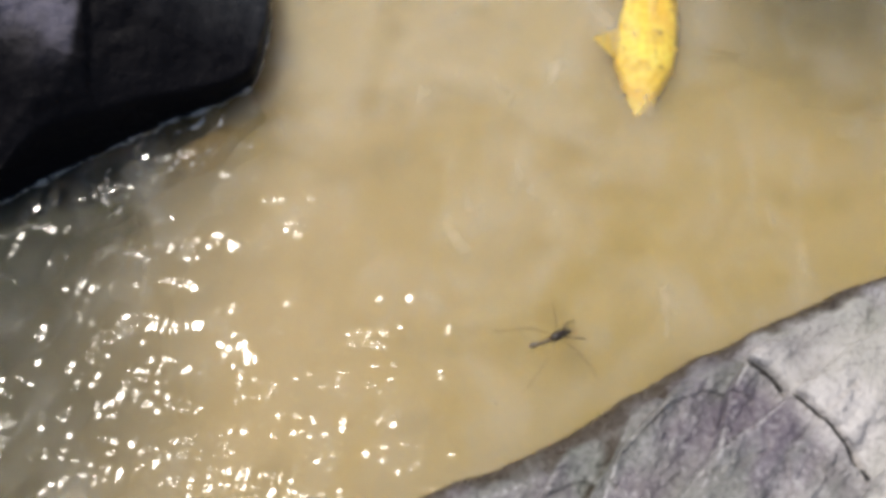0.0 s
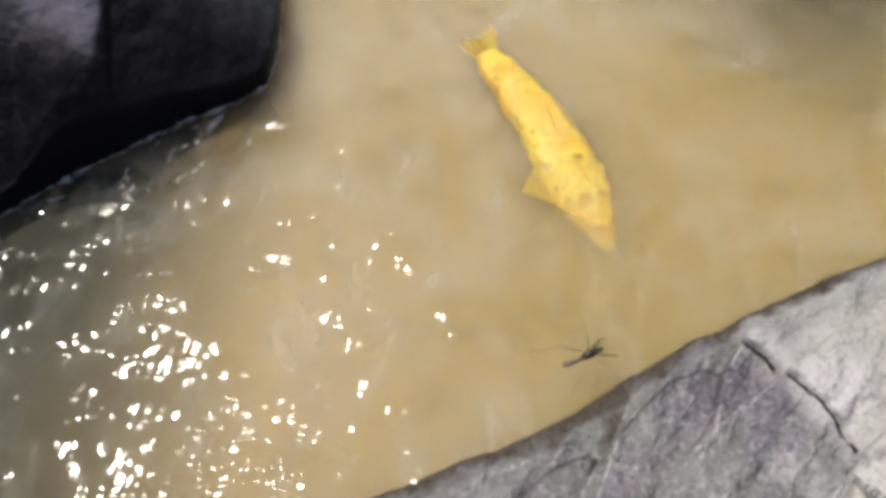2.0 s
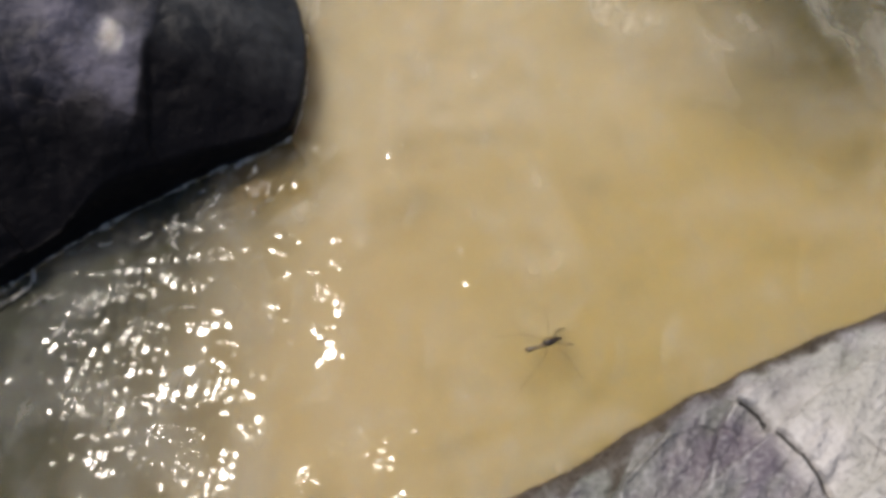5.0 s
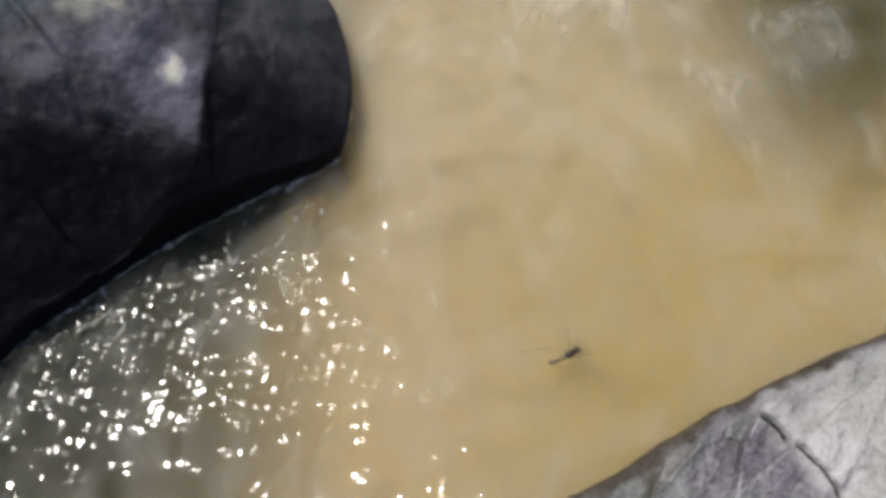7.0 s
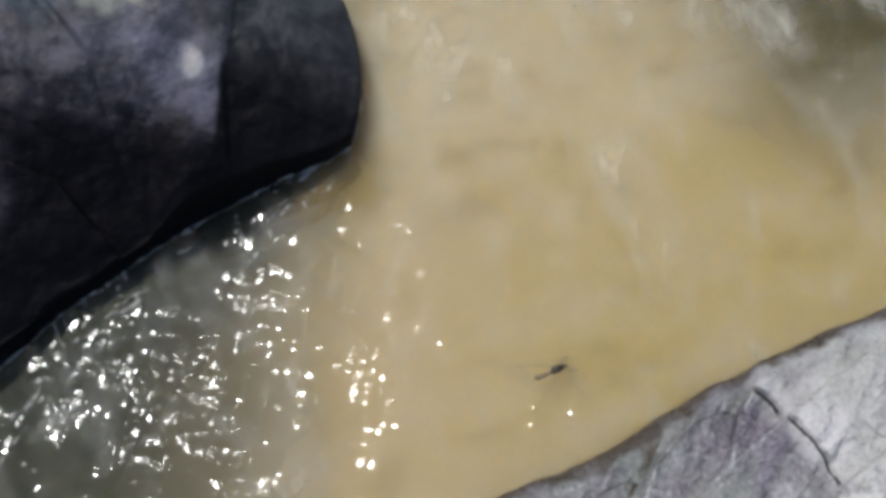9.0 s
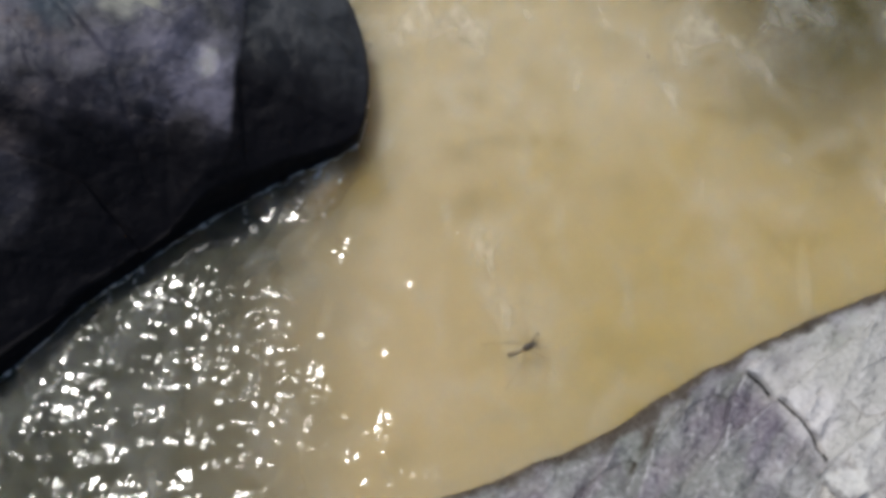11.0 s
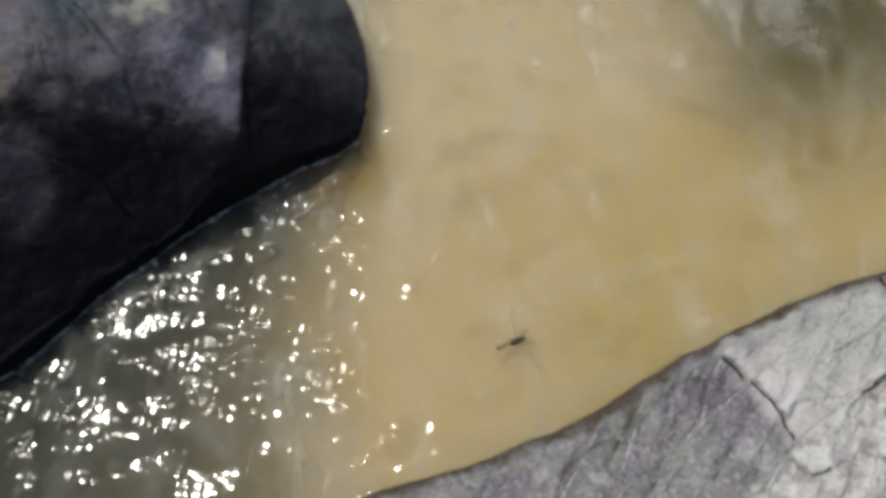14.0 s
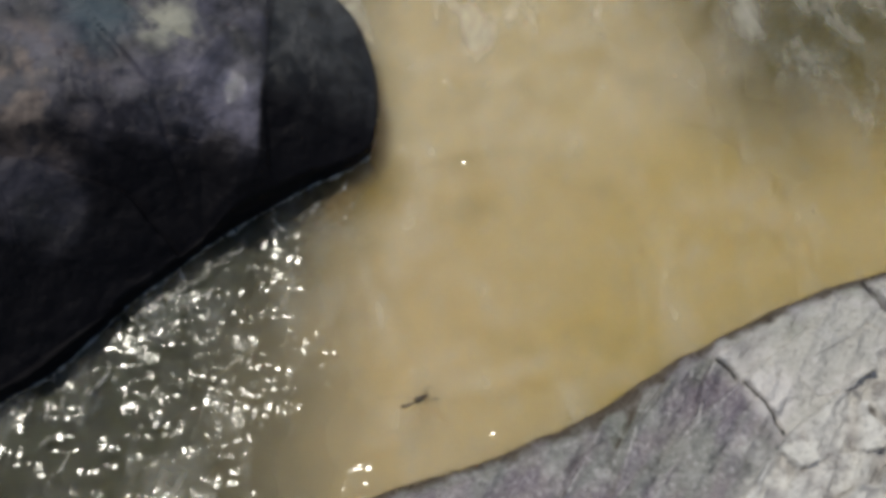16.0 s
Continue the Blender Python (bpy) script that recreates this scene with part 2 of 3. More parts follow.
def scatter(m, col, blur=0.065):
    """Light that wanders through silty water before it comes out again."""
    n = m.add("ShaderNodeBsdfPrincipled", Base_Color=col, Roughness=1.0, Subsurface_Weight=1.0, Subsurface_Radius=(1.0, 0.85, 0.6), Subsurface_Scale=blur, Specular_IOR_Level=0.0)
    n.subsurface_method = "BURLEY"
    return n.outputs[0]


def water_surface():
    m = Nodes("muddy water")
    # pale swirls and streaks stand in for sky reflected on the ripples
    swirl = m.noise(16, 5, 0.62, m.stretched(1.3, 0.8, 1, 25), 1.2)
    streak = m.noise(42, 3, 0.6, m.stretched(1.6, 0.7, 1, 8), 0.5)
    share = m.sums("ADD", m.span(swirl, 0.45, 0.72, 0.02, 0.12), m.span(streak, 0.50, 0.75, 0.0, 0.08))
    # pale drifting patches further out, the sky's reflection put into the surface colour
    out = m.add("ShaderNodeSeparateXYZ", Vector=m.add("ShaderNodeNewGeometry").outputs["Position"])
    sky_veil = m.span(m.noise(26, 3, 0.5, m.stretched(1.25, 0.8, 1, -20), 0.4), 0.42, 0.74, 0.0, 0.19)
    share = m.sums("ADD", share, m.sums("MULTIPLY", sky_veil, m.span(out.outputs[1], 0.31, 0.43)))
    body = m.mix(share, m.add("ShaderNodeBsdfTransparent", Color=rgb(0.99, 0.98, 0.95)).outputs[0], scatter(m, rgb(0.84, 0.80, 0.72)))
    long_waves = m.noise(27, 2, 0.5, m.stretched(0.78, 0.86, 1, 12))
    patches = m.span(m.noise(11, 3, 0.6), 0.38, 0.60, 0.25, 1.0)
    # two wave trains that cross, over a choppy ripple
    trains = m.sums("ADD", m.train(58, 10, 2.2), m.sums("MULTIPLY", m.train(20, 80, 2.6), 2.8))
    short_waves = m.sums("MULTIPLY", m.noise(128, 1, 0.5, m.stretched(0.72, 1.08, 1, -12)), patches)
    normal = m.bump(m.sums("MULTIPLY", trains, patches), 0.00014, m.bump(short_waves, 0.0012, m.bump(long_waves, 0.0054)))
    gloss = m.add("ShaderNodeBsdfGlossy", Color=rgb(0.32, 0.32, 0.32), Roughness=0.080, Normal=normal).outputs[0]
    fres = m.add("ShaderNodeFresnel", IOR=1.33, Normal=normal).outputs[0]
    return m.done(m.mix(fres, body, gloss))


def film_water():
    m = Nodes("water film")
    gloss = m.add("ShaderNodeBsdfGlossy", Color=rgb(0.85, 0.80, 0.72), Roughness=0.28).outputs[0]
    # grey diffuse put in for the sky's reflection on film and crests
    veil = m.add("ShaderNodeBsdfDiffuse", Color=rgb(0.42, 0.40, 0.37)).outputs[0]
    clear = m.mix(m.span(m.noise(160, 3), 0.40, 0.60, 0.05, 0.75), m.add("ShaderNodeBsdfTransparent", Color=rgb(0.97, 0.97, 0.95)).outputs[0], veil)
    return m.done(m.mix(m.add("ShaderNodeFresnel", IOR=1.33).outputs[0], clear, gloss))


def fish_skin():
    m = Nodes("golden scales")
    scales = m.cells(420)
    col = m.blend(m.span(m.noise(45, 3), 0.36, 0.66), rgb(0.88, 0.59, 0.075), rgb(0.92, 0.78, 0.13))
    col = m.blend(m.sums("MULTIPLY", m.span(scales, 0.40, 0.75), 0.4), col, rgb(0.72, 0.38, 0.02))
    col = m.blend(m.sums("MULTIPLY", m.span(m.noise(75, 4, 0.65), 0.56, 0.66), 0.55), col, rgb(0.62, 0.36, 0.03))
    col = m.blend(m.sums("MULTIPLY", m.span(m.noise(150, 3), 0.62, 0.70), 0.8), col, rgb(0.22, 0.14, 0.03))
    return m.done(m.principled(col, 0.6, m.bump(scales, 0.00015)))


def fin_skin():
    m = Nodes("yellow fin")
    rays = m.noise(300, 2, 0.5, m.stretched(0.2, 3.0, 1.0))
    col = m.blend(m.span(rays, 0.4, 0.6), rgb(0.86, 0.64, 0.09), rgb(0.92, 0.78, 0.18))
    solid = m.principled(col, 0.45)
    return m.done(m.mix(m.span(rays, 0.35, 0.7, 0.95, 0.7), m.add("ShaderNodeBsdfTransparent").outputs[0], solid))


def plain(name, colour, rough, wear=0.5, scale=200.0):
    m = Nodes(name)
    r, g, b = colour
    n = m.noise(scale, 3)
    col = m.blend(m.span(n, 0.3, 0.7), rgb(r * (1 - wear), g * (1 - wear), b * (1 - wear)), rgb(r, g, b))
    return m.done(m.principled(col, rough, m.bump(n, 0.0001)))


def dark_foot():
    """Green-black for the boulder's shade and reflection, rusty brown where the rock ends."""
    m = Nodes("painted foot shade")
    n = m.noise(120, 4)
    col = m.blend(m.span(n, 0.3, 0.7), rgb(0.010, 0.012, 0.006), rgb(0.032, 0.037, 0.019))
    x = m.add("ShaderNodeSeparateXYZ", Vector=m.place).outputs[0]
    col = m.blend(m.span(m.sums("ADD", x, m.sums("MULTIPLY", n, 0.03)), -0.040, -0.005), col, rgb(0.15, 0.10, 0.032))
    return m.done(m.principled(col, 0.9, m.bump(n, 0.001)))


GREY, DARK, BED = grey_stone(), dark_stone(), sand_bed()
WATER, FILM = water_surface(), film_water()
SKIN, FIN = fish_skin(), fin_skin()
CRACK_DARK = plain("near-black shade strip", (0.016, 0.013, 0.012), 0.95, 0.6, 500.0)
DARK_FOOT = dark_foot()
EYE_BLACK = plain("fish eye", (0.02, 0.015, 0.01), 0.15)
CHITIN = plain("dark brown chitin", (0.028, 0.018, 0.012), 0.35)
PALE_CHITIN = plain("pale brown chitin", (0.20, 0.15, 0.095), 0.3, 0.8, 420.0)
LEG = plain("brown leg chitin", (0.05, 0.033, 0.018), 0.4)


# ---- building helpers ----
def smooth_mesh(name, verts, faces, material):
    me = bpy.data.meshes.new(name)
    me.from_pydata([tuple(v) for v in verts], [], faces)
    me.materials.append(material)
    for p in me.polygons:
        p.use_smooth = True
    me.update()
    return me


def part(name, bm, material, parent, label="", flat=False):
    """Links a bmesh as one mesh object under a thing or a part."""
    me = bpy.data.meshes.new(name)
    bm.to_mesh(me)
    bm.free()
    me.materials.append(material)
    for p in me.polygons:
        p.use_smooth = not flat
    ob = new(name, me)
    ob.parent = parent
    return tagged(ob, label)


def tube(points, radii, sides=8):
    """A bmesh tube along points, closed at both ends."""
    bm = bmesh.new()
    rings = []
    pts = [Vector(p) for p in points]
    for i, p in enumerate(pts):
        way = (pts[min(i + 1, len(pts) - 1)] - pts[max(i - 1, 0)]).normalized()
        side = way.cross(Vector((0, 0, 1)))
        side = side.normalized() if side.length > 1e-4 else Vector((1, 0, 0))
        up = side.cross(way)
        rings.append([bm.verts.new(p + (side * math.cos(a) + up * math.sin(a)) * radii[i])
                      for a in (2 * math.pi * k / sides for k in range(sides))])
    for a, b in zip(rings, rings[1:]):
        for k in range(sides):
            bm.faces.new((a[k], a[(k + 1) % sides], b[(k + 1) % sides], b[k]))
    bm.faces.new(rings[0][::-1])
    bm.faces.new(rings[-1])
    return bm


def ovals(stations, sides=20, boxy=1.0):
    """A bmesh lofted through (x, y, z, half width, half height) ovals across x."""
    bm = bmesh.new()
    rings = []
    for x, y, z, w, h in stations:
        rings.append([bm.verts.new((x, y + w * math.cos(a), z + h * math.copysign(abs(math.sin(a)) ** boxy, math.sin(a))))
                      for a in (2 * math.pi * k / sides for k in range(sides))])
    for a, b in zip(rings, rings[1:]):
        for k in range(sides):
            bm.faces.new((a[k], a[(k + 1) % sides], b[(k + 1) % sides], b[k]))
    bm.faces.new(rings[0])
    bm.faces.new(rings[-1][::-1])
    bmesh.ops.recalc_face_normals(bm, faces=bm.faces)
    return bm


def spline(points, count, dense):
    """count points along a closed Catmull-Rom curve, eight times closer between the control points of dense."""
    p = np.array(points, float)
    fine, weight = [], []
    n = len(p)
    for i in range(n):
        a, b, c, d = p[i - 1], p[i], p[(i + 1) % n], p[(i + 2) % n]
        for t in np.linspace(0, 1, 60, endpoint=False):
            fine.append(0.5 * (2 * b + (c - a) * t + (2 * a - 5 * b + 4 * c - d) * t ** 2 + (3 * b - a - 3 * c + d) * t ** 3))
            weight.append(1.0 if (i in dense) else 0.125)
    fine = np.array(fine)
    step = np.linalg.norm(np.roll(fine, -1, 0) - fine, axis=1) * np.array(weight)
    along = np.concatenate(([0], np.cumsum(step)[:-1]))
    want = np.linspace(0, step.sum(), count, endpoint=False)
    return np.stack([np.interp(want, along, fine[:, k], period=step.sum()) for k in (0, 1)], 1)


def line_gap(x, y, line):
    """Distance to a polyline, and the side of it, for arrays of places."""
    best, side = np.full(x.shape, 9.0), np.ones(x.shape)
    for (ax, ay), (bx, by) in zip(line, line[1:]):
        dx, dy = bx - ax, by - ay
        t = np.clip(((x - ax) * dx + (y - ay) * dy) / (dx * dx + dy * dy), 0, 1)
        gap = np.hypot(x - ax - t * dx, y - ay - t * dy)
        turn = np.sign(dx * (y - ay) - dy * (x - ax))
        near = gap < best
        best, side = np.where(near, gap, best), np.where(near, turn, side)
    return best, side


def noises(v, scale, octaves=4, seed=0.0):
    return np.array([noise.fractal(Vector((a * scale + seed, b * scale - seed, c * scale)), 0.9, 2.1, octaves) for a, b, c in v])


def slabs(v, scale, seed=0.0):
    """Uneven flat faces: each cell is tilted its own way."""
    out = []
    for a, b, c in v:
        q = Vector((a * scale + seed, b * scale + seed, c * scale))
        d, p = noise.voronoi(q)
        tilt = noise.cell_vector(p[0] * 9.7)
        out.append(((q.x - p[0].x) * (tilt.x - 0.5) + (q.y - p[0].y) * (tilt.y - 0.5)) * 2 / scale)
    return np.array(out)


def boulder(name, outline, centre, side, dome, material, count, rings, rough, relief, dense=(), low=None, still=0.0):
    """A rock lofted from its outline at the water. side: (outset, height) steps from the bed upwards; dome: (rise, power) of the top.
    relief(x, y, z) gives the height of cracks and ledges; below the height still the outline stays smooth. Returns the object and its ring at the water."""
    ring = spline(outline, count, dense)
    mid = np.array(centre, float)
    along = np.roll(ring, -1, 0) - np.roll(ring, 1, 0)
    out = np.stack([along[:, 1], -along[:, 0]], 1)
    out /= np.linalg.norm(out, axis=1)[:, None]
    if np.mean(np.sum(out * (ring - mid), 1)) < 0:
        out = -out
    share = np.array([low(x, y) for x, y in ring]) if low else np.ones(count)
    rows = []
    heights = np.array([s[1] for s in side], float)
    offs = np.array([s[0] for s in side], float)
    steps = np.linspace(0, len(side) - 1, rings[0])
    for s in steps:
        o, z = np.interp(s, range(len(side)), offs), np.interp(s, range(len(side)), heights)
        rows.append(np.column_stack([ring + out * o, np.full(count, z) * (share if z > 0 else 1.0)]))
    top = rows[-1].copy()
    rise, power = dome
    for f in (np.linspace(0, 1, rings[1] + 1)[1:-1]) ** 1.4:
        flat = top[:, :2] * (1 - f) + mid * f
        rows.append(np.column_stack([flat, top[:, 2] + (rise + heights[-1] - top[:, 2]) * (1 - (1 - f) ** power)]))
    v = np.concatenate(rows)
    big = noises(v, rough[1], 4, 3.1) * rough[0]
    small = noises(v, rough[1] * 5, 3, 8.7) * rough[0] * 0.22
    push = big + small
    if still:
        push = push * np.clip(v[:, 2] / still, 0.12, 1.0)
    centre3 = np.array([mid[0], mid[1], top[:, 2].mean() - 0.06])
    away = v - centre3
    away /= np.linalg.norm(away, axis=1)[:, None]
    v = v + away * push[:, None]
    v[:, 2] += relief(v[:, 0], v[:, 1], v[:, 2], v)
    n = len(rows)
    faces = [(r * count + k, r * count + (k + 1) % count, (r + 1) * count + (k + 1) % count, (r + 1) * count + k)
             for r in range(n - 1) for k in range(count)]
    verts = list(v) + [np.array([mid[0], mid[1], v[-count:, 2].mean()])]
    last = len(verts) - 1
    faces += [((n - 1) * count + k, (n - 1) * count + (k + 1) % count, last) for k in range(count)]
    ob = new(name, smooth_mesh(name, verts, faces, material))
    grid = v.reshape(n, count, 3)
    water = []
    for k in range(count):
        column = grid[:rings[0] + 6, k]
        for a, b in zip(column, column[1:]):
            if a[2] <= 0 < b[2]:
                water.append(a + (b - a) * (-a[2] / (b[2] - a[2])))
                break
    return ob, water


# ---- the setting: pond bed and water ----
def sheet(name, size, cells, z, material, wave, close=0.0):
    """A level sheet, finer towards the middle; close: half the width of the finest part."""
    g = np.linspace(-1, 1, cells)
    g = close * np.sinh(g * np.arcsinh(size / 2 / close)) if close else np.sign(g) * np.abs(g) ** 2.2 * size / 2
    verts = [(x, y, z + wave(x, y)) for y in g for x in g]
    faces = [(r * cells + c, r * cells + c + 1, (r + 1) * cells + c + 1, (r + 1) * cells + c) for r in range(cells - 1) for c in range(cells - 1)]
    return new(name, smooth_mesh(name, verts, faces, material))


bed = tagged(sheet("ground", 160.0, 90, -0.085, BED, lambda x, y: 0.008 * noise.noise(Vector((x * 5, y * 5, 2)))),
             "tan silt bed of a muddy pond", "ground", kind="structure")
water = tagged(sheet("water", 12.0, 150, 0.0, WATER, lambda x, y: 0.0005 * noise.noise(Vector((x * 18, y * 18, 0)))),
               "rippled yellow-brown muddy pond water with sun glints", "water", kind="structure")
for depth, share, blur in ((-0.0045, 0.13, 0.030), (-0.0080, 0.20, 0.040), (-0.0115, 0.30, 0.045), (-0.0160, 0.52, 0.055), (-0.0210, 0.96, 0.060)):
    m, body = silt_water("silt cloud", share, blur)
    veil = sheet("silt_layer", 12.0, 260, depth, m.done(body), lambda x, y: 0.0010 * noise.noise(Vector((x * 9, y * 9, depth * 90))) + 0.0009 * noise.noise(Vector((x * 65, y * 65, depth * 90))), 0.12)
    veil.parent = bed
    tagged(veil, "tan suspended silt, with shade and reflections painted into its colour")


# ---- rocks ----
def groove(x, y, line, width, depth, step=0.0, reach=0.012):
    gap, side = line_gap(x, y, line)
    ledge = step * side * np.exp(-(gap / reach) ** 2) * np.minimum(gap / 0.0008, 1)
    return -depth * np.exp(-(gap / width) ** 2) + ledge


def pale_relief(x, y, z, v):
    up = np.clip((z - 0.0045) / 0.006, 0, 1)
    h = groove(x, y, [(0.182, 0.1725), (0.1887, 0.1677), (0.1911, 0.1624)], 0.0013, 0.0040, 0.0006)
    h += groove(x, y, [(0.1928, 0.160), (0.1995, 0.1517), (0.2037, 0.1435), (0.206, 0.1356)], 0.0011, 0.0038, 0.0007)
    h += groove(x, y, [(0.206, 0.1356), (0.2075, 0.130), (0.2005, 0.1215), (0.190, 0.106)], 0.0009, 0.0008, -0.0012)
    h += groove(x, y, [(0.1774, 0.1486), (0.1907, 0.1595), (0.201, 0.1667), (0.2163, 0.1794), (0.229, 0.1882)], 0.0006, 0.0003, -0.0024)
    h += groove(x, y, [(0.1278, 0.1278), (0.1355, 0.1397), (0.1472, 0.1523), (0.1532, 0.1593)], 0.0007, 0.0006, -0.0032)
    h += groove(x, y, [(0.153, 0.1263), (0.165, 0.1408), (0.1729, 0.1618), (0.1798, 0.172)], 0.0007, 0.0003, -0.0028)
    h += groove(x, y, [(0.1822, 0.1022), (0.2092, 0.1317), (0.2475, 0.1587), (0.2544, 0.1411), (0.2591, 0.1241)], 0.0007, 0.0008, -0.0022, 0.012)
    h += groove(x, y, [(0.0969, 0.1029), (0.1158, 0.1341)], 0.0008, 0.0005, -0.0022)
    h += groove(x, y, [(0.1227, 0.1088), (0.1369, 0.1432)], 0.0007, 0.0004, -0.0026)
    h += groove(x, y, [(0.2545, 0.143), (0.2570, 0.1365), (0.262, 0.128)], 0.003, 0.014)
    h += groove(x, y, [(0.272, 0.222), (0.276, 0.212), (0.282, 0.200)], 0.0016, 0.006, 0.0015)
    slant = np.column_stack([(x * 0.79 + y * 0.61) * 0.5, -x * 0.61 + y * 0.79, z * 0.3])
    block = np.clip((0.654 * x - 0.757 * y - 0.040) / 0.004, 0, 1)
    across, along = x * 0.81 - y * 0.59, x * 0.59 + y * 0.81
    ridge = np.abs(noises(np.column_stack([across, along * 0.22, z * 0]), 62, 2, 9.0))
    h += (0.10 + 0.55 * block) * slabs(slant, 48, 1.7) + 0.05 * slabs(slant, 110, 3.1) - 0.0034 * ridge + 0.0016 * noises(slant, 42, 2, 5.0) + 0.0007 * noises(slant, 170, 3, 2.0)
    return h * up


def black_relief(x, y, z, v):
    up = np.clip((z - 0.02) / 0.02, 0, 1)
    h = groove(x, y, [(-0.0700, 0.40), (-0.0689, 0.324), (-0.0630, 0.2789)], 0.0010, 0.0, -0.0016, 0.022)
    h += groove(x, y, [(-0.0616, 0.2789), (-0.0692, 0.2774), (-0.0924, 0.2797), (-0.1148, 0.2772)], 0.0012, 0.0, 0.0018, 0.012)
    h += groove(x, y, [(-0.1456, 0.3239), (-0.1185, 0.2952), (-0.1071, 0.2558)], 0.0020, 0.0012, 0.0014, 0.014)
    h += groove(x, y, [(-0.20, 0.252), (-0.168, 0.2504), (-0.1323, 0.2459), (-0.1185, 0.2319)], 0.003, 0.001, -0.003, 0.018)
    h += groove(x, y, [(-0.155, 0.355), (-0.118, 0.335), (-0.098, 0.328), (-0.085, 0.352)], 0.0012, 0.0012, -0.0024, 0.016)
    gap, _ = line_gap(x, y, [(-0.042, 0.2785), (-0.083, 0.2492), (-0.118, 0.2180), (-0.153, 0.181), (-0.19, 0.148), (-0.25, 0.11)])
    back = np.clip((-0.078 - x) / 0.02, 0, 1)
    over = 0.014 + 0.95 * gap - z
    carve = 0.5 * (over - np.sqrt(over * over + 0.00004)) * back * np.clip((y - 0.08) / 0.04, 0, 1) * np.clip((z - 0.006) / 0.01, 0, 1)
    h += 0.0034 * noises(v, 34, 3, 4.0) + 0.03 * slabs(v, 22, 2.2) + 0.0005 * noises(v, 160, 3, 1.0)
    h = h * up + carve
    # a shallow hollow in the top, tilted to mirror the sun into the camera
    hollow = np.exp(-(np.hypot(x + 0.081, y - 0.310) / 0.011) ** 2) * (z > 0.03)
    return h * (1 - hollow) + (0.0535 + 0.173 * (y - 0.310) - z) * hollow


PALE_EDGE = [(0.30, 0.231), (0.228, 0.207), (0.18, 0.182), (0.157, 0.171), (0.113, 0.141), (0.082, 0.127), (0.042, 0.112), (0.004, 0.099),
             (-0.06, 0.066), (-0.12, 0.0), (-0.10, -0.12), (0.08, -0.22), (0.34, -0.18), (0.50, 0.0), (0.52, 0.18), (0.42, 0.25)]
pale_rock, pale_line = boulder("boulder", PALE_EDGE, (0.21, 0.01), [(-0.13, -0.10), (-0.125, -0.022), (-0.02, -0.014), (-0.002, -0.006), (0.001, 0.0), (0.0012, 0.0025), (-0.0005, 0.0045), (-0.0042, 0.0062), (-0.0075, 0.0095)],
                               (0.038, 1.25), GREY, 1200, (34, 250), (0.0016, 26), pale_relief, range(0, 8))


def crack_shade(rock, line, width):
    """A near-black strip laid in a crack of the rock, for the shade of its depth."""
    v = np.empty(len(rock.data.vertices) * 3)
    rock.data.vertices.foreach_get("co", v)
    v = v.reshape(-1, 3)
    bm = bmesh.new()
    pts = [Vector((*p, 0)) for p in line]
    rows = []
    for a, b in zip(pts, pts[1:]):
        for k in range(9):
            p = a.lerp(b, k / 9)
            p += Vector((noise.noise(p * 420), noise.noise(p * 420 + Vector((5, 5, 5))), 0)) * 0.0006
            near = np.argsort(np.hypot(v[:, 0] - p.x, v[:, 1] - p.y) + 9 * (v[:, 2] < 0.004))[:3]
            p.z = v[near, 2].mean() + 0.0011
            side = Vector((b.y - a.y, a.x - b.x, 0)).normalized() * width * (0.45 + 0.9 * abs(noise.noise(p * 300)))
            rows.append([bm.verts.new(q) for q in (p - side - Vector((0, 0, 0.0006)), p - side * 0.4, p + side * 0.4, p + side - Vector((0, 0, 0.0006)))])
    for a, b in zip(rows, rows[1:]):
        for k in range(3):
            bm.faces.new((a[k], a[k + 1], b[k + 1], b[k]))
    bmesh.ops.recalc_face_normals(bm, faces=bm.faces)
    part("crack_shade", bm, CRACK_DARK, rock, "near-black strip for the shade deep in a crack")


crack_shade(pale_rock, [(0.182, 0.1725), (0.1887, 0.1677), (0.1911, 0.1624)], 0.0019)
crack_shade(pale_rock, [(0.1928, 0.160), (0.1995, 0.1517), (0.2037, 0.1435), (0.206, 0.1356), (0.2075, 0.130)], 0.0014)
crack_shade(pale_rock, [(0.2535, 0.145), (0.2570, 0.1365), (0.262, 0.128)], 0.0034)
crack_shade(pale_rock, [(0.272, 0.222), (0.276, 0.212), (0.282, 0.200)], 0.0014)
tagged(pale_rock, "cracked pale grey slab of rock, dry above a wet edge", "rock")

BLACK_EDGE = [(-0.0105, 0.2985), (-0.0190, 0.2915), (-0.0310, 0.2838), (-0.0420, 0.2785), (-0.0605, 0.2655), (-0.0830, 0.2492), (-0.1010, 0.2345), (-0.1180, 0.2180),
              (-0.1380, 0.2000), (-0.1530, 0.1810), (-0.1720, 0.1600), (-0.1900, 0.1480), (-0.25, 0.11), (-0.33, 0.09), (-0.42, 0.15), (-0.45, 0.30), (-0.35, 0.45), (-0.18, 0.48),
              (-0.070, 0.425), (-0.037, 0.402), (-0.022, 0.3845), (-0.0125, 0.360), (-0.0080, 0.338), (-0.0078, 0.314), (-0.0086, 0.3035)]
